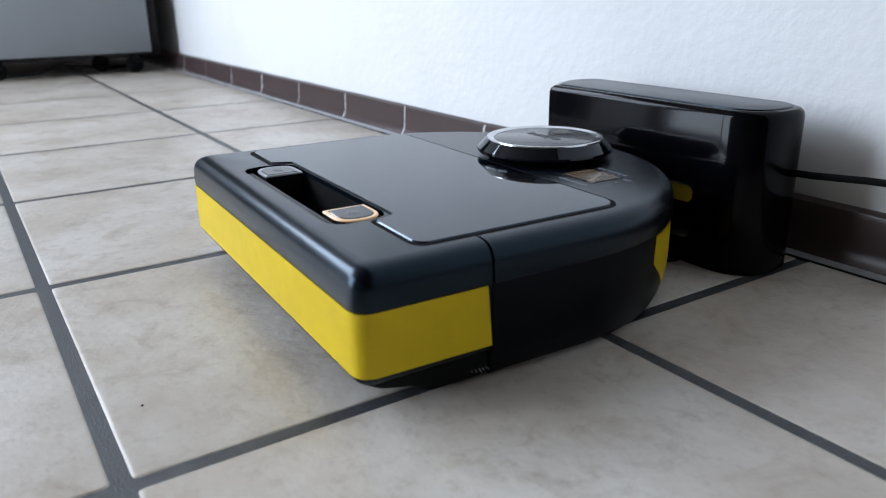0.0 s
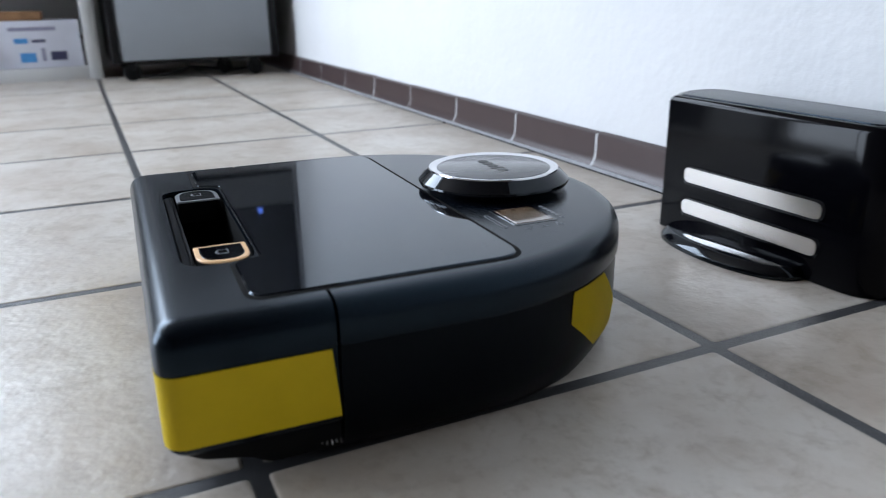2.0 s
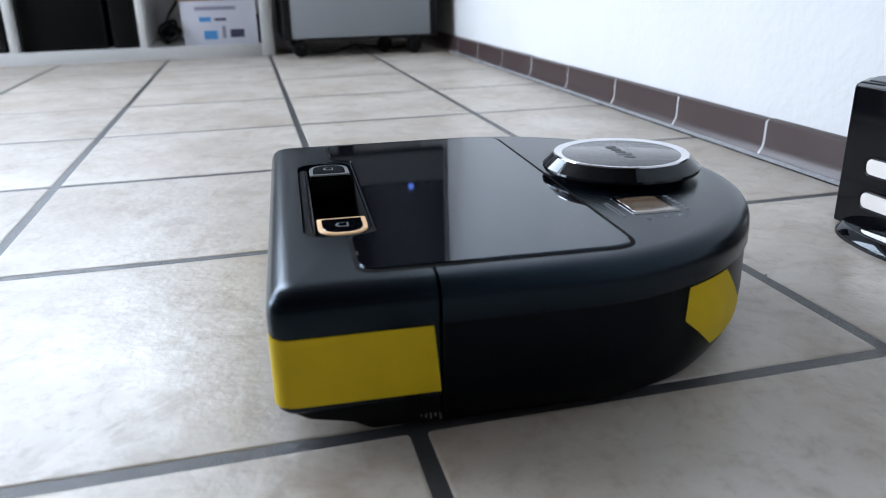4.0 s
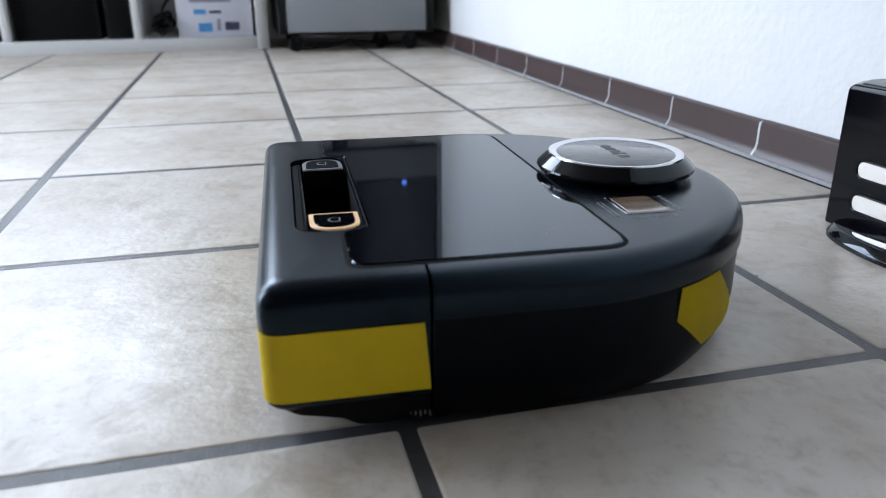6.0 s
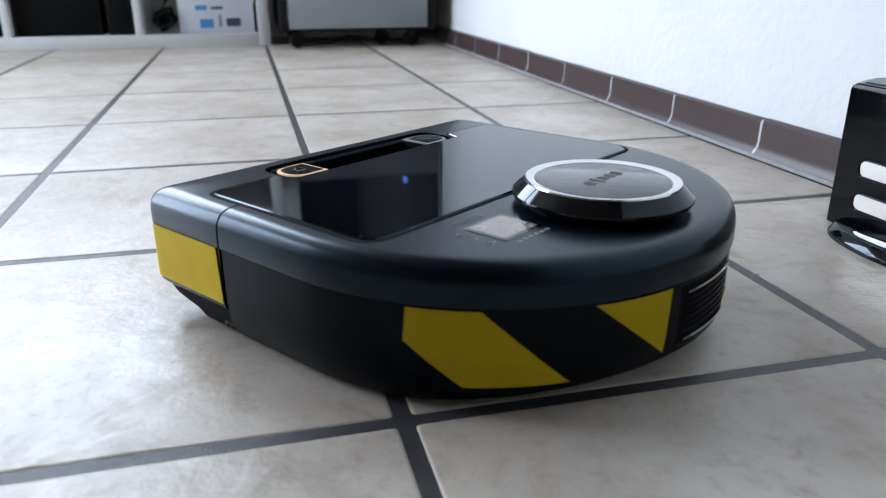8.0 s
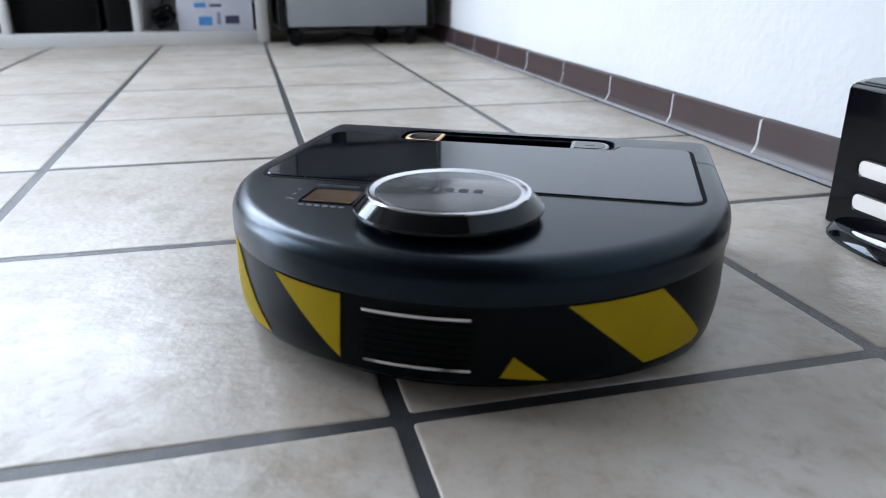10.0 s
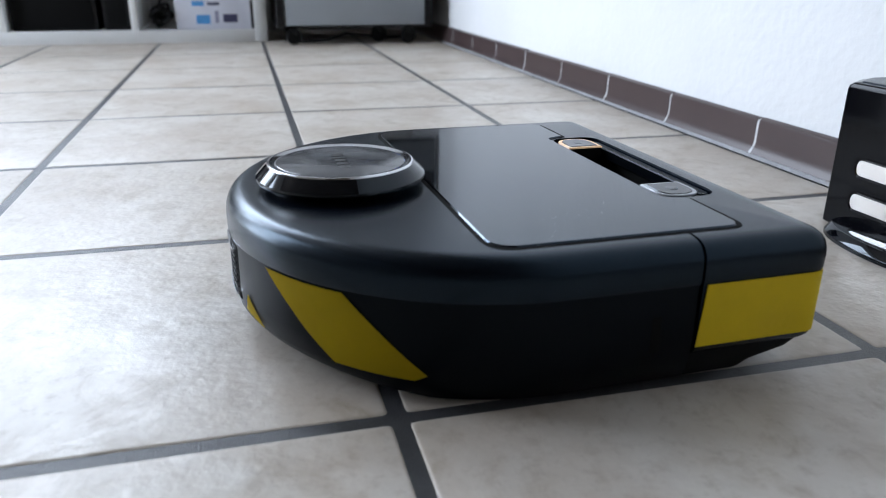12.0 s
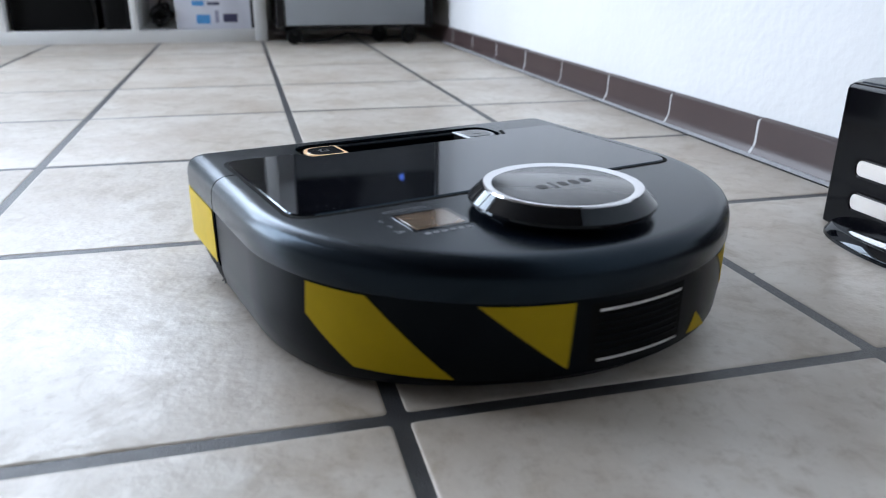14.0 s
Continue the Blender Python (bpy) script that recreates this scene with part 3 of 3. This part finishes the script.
def build_dock():
    dock = thing("charging_dock", "glossy black charging dock with two bright metal contact strips", "charging dock", m=pose(0.006, 0, 0))
    rings = [dock_outline(i, z) for i, z in ((0.001, 0.0), (0.0, 0.001), (0.0, 0.1220), (0.0008, 0.1252), (0.0030, 0.1276), (0.0065, 0.1284))]
    body = part("body", loft(rings), DOCK, dock)
    part("top_panel", loft([dock_outline(i, z) for i, z in ((0.0070, 0.1270), (0.0072, 0.1290), (0.0085, 0.1294))]), SATIN, body, "satin black top panel")
    for z0, z1 in ((0.0492, 0.0672), (0.0192, 0.0372)):
        line = rounded([(0.201, z0), (0.201, z1), (0.047, z1), (0.047, z0)], [0.0085] * 4, 6)
        inner = rounded([(0.1985, z0 + 0.0022), (0.1985, z1 - 0.0022), (0.0495, z1 - 0.0022), (0.0495, z0 + 0.0022)], [0.0065] * 4, 6)
        part("contact_slot", loft([[(0.4440, y, z) for y, z in line], [(0.4447, y, z) for y, z in inner], [(0.4455, y, z) for y, z in inner]], False, True), DOCK, body, "black slot rim")
        part("contact_strip", loft([[(0.4436, y, z) for y, z in inner], [(0.4445, y, z) for y, z in inner]], True, False), STEEL, body, "bright metal contact strip")
    foot = lambda i, z: [(0.4465 - (0.0405 - i) * abs(math.sin(a)) ** 0.8, 0.134 + (0.077 - i) * math.cos(a), z) for a in (math.pi * k / 32 for k in range(33))]
    part("base_plate", loft([foot(0.0, 0.0), foot(0.0, 0.0030), foot(0.0005, 0.0038), foot(0.0052, 0.0098), foot(0.0062, 0.0102)]), PIANO, dock, "glossy black base plate")
    cable = [(0.506, 0.012, 0.077), (0.512, -0.012, 0.077), (0.528, -0.045, 0.0772), (0.540, -0.09, 0.0775), (0.546, -0.15, 0.078), (0.548, -0.30, 0.077), (0.549, -0.6, 0.071), (0.549, -1.2, 0.053)]
    tagged(part("power_cable", tube(cable, 0.0028), RUBBER), "thin black cable along the wall to the dock", "cable")


# ---- the far end ----
def build_shelf():
    shelf = thing("cube_shelf", "white open cube shelf, its lower boxes full", "shelf")
    right, wide, thin, thick, deep, base = 0.016, 0.335, 0.019, 0.036, 0.39, 2.12
    cols = 4
    left = right - 2 * thick - cols * wide - (cols - 1) * thin
    high = 2 * thick + 2 * wide + thin
    def board(name, *a):
        part(name, box(*a, 0.0012), WHITE, shelf)
    board("side_panel", right - thick, right, base, base + deep, 0.0, high)
    board("side_panel", left, left + thick, base, base + deep, 0.0, high)
    board("bottom_board", left + thick, right - thick, base, base + deep, 0.0, thick)
    board("top_board", left + thick, right - thick, base, base + deep, high - thick, high)
    board("middle_board", left + thick, right - thick, base + 0.001, base + deep, thick + wide, thick + wide + thin)
    for c in range(1, cols):
        x = right - thick - c * wide - (c - 1) * thin
        for z in (thick, thick + wide + thin):
            board("divider", x - thin, x, base + 0.001, base + deep, z, z + wide)


def build_far_things():
    z = 0.0362
    box_ob = tagged(part("carton", box(-0.250, -0.030, 2.150, 2.40, z, 0.165, 0.002), CARD), "white printed carton in the shelf", "box")
    for x0, x1, z0, z1, mat in ((-0.200, -0.165, 0.104, 0.118, BLUE), (-0.155, -0.120, 0.106, 0.114, NAVY), (-0.190, -0.150, 0.052, 0.078, BLUE), (-0.112, -0.070, 0.056, 0.080, NAVY), (-0.135, -0.125, 0.055, 0.090, LILAC), (-0.210, -0.090, 0.138, 0.148, LILAC)):
        part("print_patch", box(x0, x1, 2.1488, 2.1505, z0, z1), mat, box_ob, "printed patch")
    tagged(part("leather_case", box(-0.262, -0.120, 2.152, 2.33, 0.1655, 0.190, 0.006, 3), BROWN), "flat brown case on the carton", "case")
    coil = bmesh.new()
    ps = []
    for k in range(90):
        a = k * 0.42
        ps.append((-0.292 + 0.024 * math.cos(a) + 0.006 * math.sin(k * 0.9), 2.18 + 0.05 * math.sin(a * 0.6 + 1), z + 0.006 + 0.034 * (0.5 + 0.5 * math.sin(a + 0.4)) + 0.0004 * k))
    ps += [(-0.300, 2.17, 0.10), (-0.285, 2.165, 0.13), (-0.262, 2.16, 0.16), (-0.245, 2.15, 0.20), (-0.235, 2.16, 0.235)]
    tagged(part("cable_coil", tube(ps, 0.0045, 6), RUBBER), "tangled black cable in the shelf", "cable")
    tagged(part("book", box(-0.0285, -0.0215, 2.16, 2.36, z, 0.115, 0.001), BLACK), "slim dark book on end in the shelf", "book")
    for x0, x1, h in ((-0.700, -0.468, 0.30), (-0.452, -0.378, 0.29)):
        sp = thing("speaker", "black box loudspeaker in the shelf", "speaker", "black boxes in the shelf")
        part("cabinet", box(x0, x1, 2.150, 2.42, z, z + h, 0.004), BLACK, sp)
        part("front_cloth", box(x0 + 0.008, x1 - 0.008, 2.143, 2.1505, z + 0.008, z + h - 0.008, 0.003), RECESS, sp, "black front cloth")
    for x0, x1, h in ((-1.060, -0.735, 0.30),):
        sp = thing("media_player", "black electronic box in the shelf", "player", "black boxes in the shelf")
        part("housing", box(x0 + 0.01, x1 - 0.008, 2.145, 2.42, z, z + h, 0.004), BLACK, sp)
        part("front_panel", box(x0 + 0.02, x1 - 0.018, 2.139, 2.1455, z + 0.01, z + h - 0.01, 0.002), SCREEN, sp)
    # rolling stand with a screen
    stand = thing("media_stand", "black rolling stand with a frosted grey front", "stand")
    part("front_panel", box(0.064, 0.478, 1.970, 1.978, 0.056, 0.385, 0.002), FROST, stand, "frosted grey front panel")
    for x0, x1 in ((0.040, 0.062), (0.480, 0.502)):
        part("post", box(x0, x1, 1.968, 2.01, 0.050, 0.400, 0.003), BLACK, stand)
        part("post", box(x0, x1, 2.34, 2.38, 0.050, 0.400, 0.003), BLACK, stand)
        part("side_panel", box(x0 + 0.004, x1 - 0.004, 2.01, 2.34, 0.056, 0.40, 0.001), BLACK, stand)
    part("base_board", box(0.040, 0.502, 1.985, 2.38, 0.048, 0.0555, 0.002), BLACK, stand)
    part("top_board", box(0.030, 0.512, 1.960, 2.40, 0.400, 0.420, 0.003), BLACK, stand)
    for x, y in ((0.088, 1.995), (0.432, 1.995), (0.100, 2.34), (0.352, 2.06)):
        caster = part("caster", spin([(0.014, -0.011), (0.022, -0.009), (0.024, 0), (0.022, 0.009), (0.014, 0.011)], 24), RUBBER, stand, "black caster wheel", pose(x, y, 0.0241, 90, 0, 15))
        part("caster_fork", box(x - 0.010, x + 0.010, y - 0.013, y + 0.013, 0.030, 0.0485, 0.002), BLACK, stand)
    tagged(part("floor_cable", tube([(0.10, 2.02, 0.006), (0.18, 2.00, 0.012), (0.25, 2.01, 0.030), (0.31, 2.03, 0.022), (0.36, 2.10, 0.008), (0.44, 2.16, 0.006)], 0.004, 6), RUBBER), "black cables under the rolling stand", "cable")
    tv = thing("television", "flat black television on the rolling stand", "television")
    part("tv_housing", box(0.070, 0.545, 2.10, 2.14, 0.500, 0.96, 0.004), BLACK, tv)
    part("tv_screen", box(0.080, 0.535, 2.096, 2.1005, 0.614, 0.950, 0.001), SCREEN, tv, "dark glossy screen")
    part("tv_trim", box(0.074, 0.541, 2.094, 2.1005, 0.506, 0.608, 0.001), TRIM, tv, "dark grey lower trim")
    part("tv_lamp", box(0.418, 0.432, 2.0915, 2.0965, 0.618, 0.632, 0.001), LED, tv, "small blue lamp")
    part("tv_foot", box(0.10, 0.33, 2.02, 2.22, 0.4205, 0.430, 0.003), BLACK, tv)
    part("tv_neck", box(0.19, 0.24, 2.11, 2.135, 0.430, 0.501, 0.002), BLACK, tv)


def build_crumbs():
    for x, y, size, mat in ((0.0238, 0.0704, 0.0011, RUBBER), (0.3035, 0.1262, 0.0012, BRISTLE)):
        bm = bmesh.new()
        bmesh.ops.create_icosphere(bm, subdivisions=1, radius=size)
        for v in bm.verts:
            v.co *= random.uniform(0.7, 1.2)
            v.co.z *= 0.6
        tagged(part("crumb", bm, mat, m=pose(x, y, size * 0.45)), "tiny crumb of dirt on the floor tiles", "crumb", "crumbs on the floor")


build_room()
build_skirting()
robot = build_robot()
build_dock()
build_shelf()
build_far_things()
build_crumbs()
build_floor()


def motions():
    walk(robot, [(t, pose(x, y, 0, 0, 0, yaw)) for t, x, y, yaw in (
        (0.0, 0.2796, 0.1442, 177.8), (0.2, 0.2754, 0.1455, 177.5), (0.4, 0.2665, 0.1469, 177.2), (0.6, 0.2509, 0.1485, 177.3), (0.8, 0.2328, 0.1505, 177.7),
        (1.0, 0.2122, 0.1524, 178.3), (1.2, 0.1932, 0.1516, 177.2), (1.5, 0.1671, 0.1526, 177.8), (2.0, 0.1245, 0.1527, 177.6), (2.3, 0.1016, 0.1524, 177.4),
        (2.5, 0.0922, 0.1535, 177.8), (2.8, 0.0948, 0.1544, 177.3), (3.2, 0.0950, 0.1542, 177.3), (5.5, 0.0946, 0.1534, 177.3), (6.0, 0.0950, 0.1527, 177.2),
        (6.2, 0.0946, 0.1528, 176.7), (6.4, 0.0933, 0.1526, 175.3), (6.6, 0.0926, 0.1527, 170.3), (6.8, 0.0922, 0.1525, 163.3), (7.0, 0.0920, 0.1526, 156.6),
        (7.2, 0.0916, 0.1526, 150.1), (7.5, 0.0909, 0.1526, 140.9), (7.8, 0.0893, 0.1526, 131.6), (8.0, 0.0888, 0.1525, 125.4), (8.2, 0.0886, 0.1525, 119.7),
        (9.3, 0.0876, 0.1531, 86.4), (10.3, 0.0866, 0.1535, 51.6), (10.5, 0.0863, 0.1535, 45.0), (10.7, 0.0861, 0.1537, 38.3), (10.9, 0.0857, 0.1538, 31.6),
        (11.2, 0.0847, 0.1542, 22.2), (11.5, 0.0843, 0.1547, 12.8), (11.8, 0.0845, 0.1554, 4.6), (12.0, 0.0849, 0.1558, 1.6), (12.2, 0.0849, 0.1558, 3.4),
        (12.4, 0.0852, 0.1553, 8.2), (12.6, 0.0857, 0.1549, 17.2), (12.8, 0.0865, 0.1547, 30.8), (13.0, 0.0875, 0.1545, 44.4), (13.2, 0.0885, 0.1545, 56.9),
        (13.4, 0.0893, 0.1547, 68.7), (13.6, 0.0897, 0.1549, 81.3), (13.8, 0.0892, 0.1553, 93.9), (14.0, 0.0887, 0.1554, 105.3))])


motions()
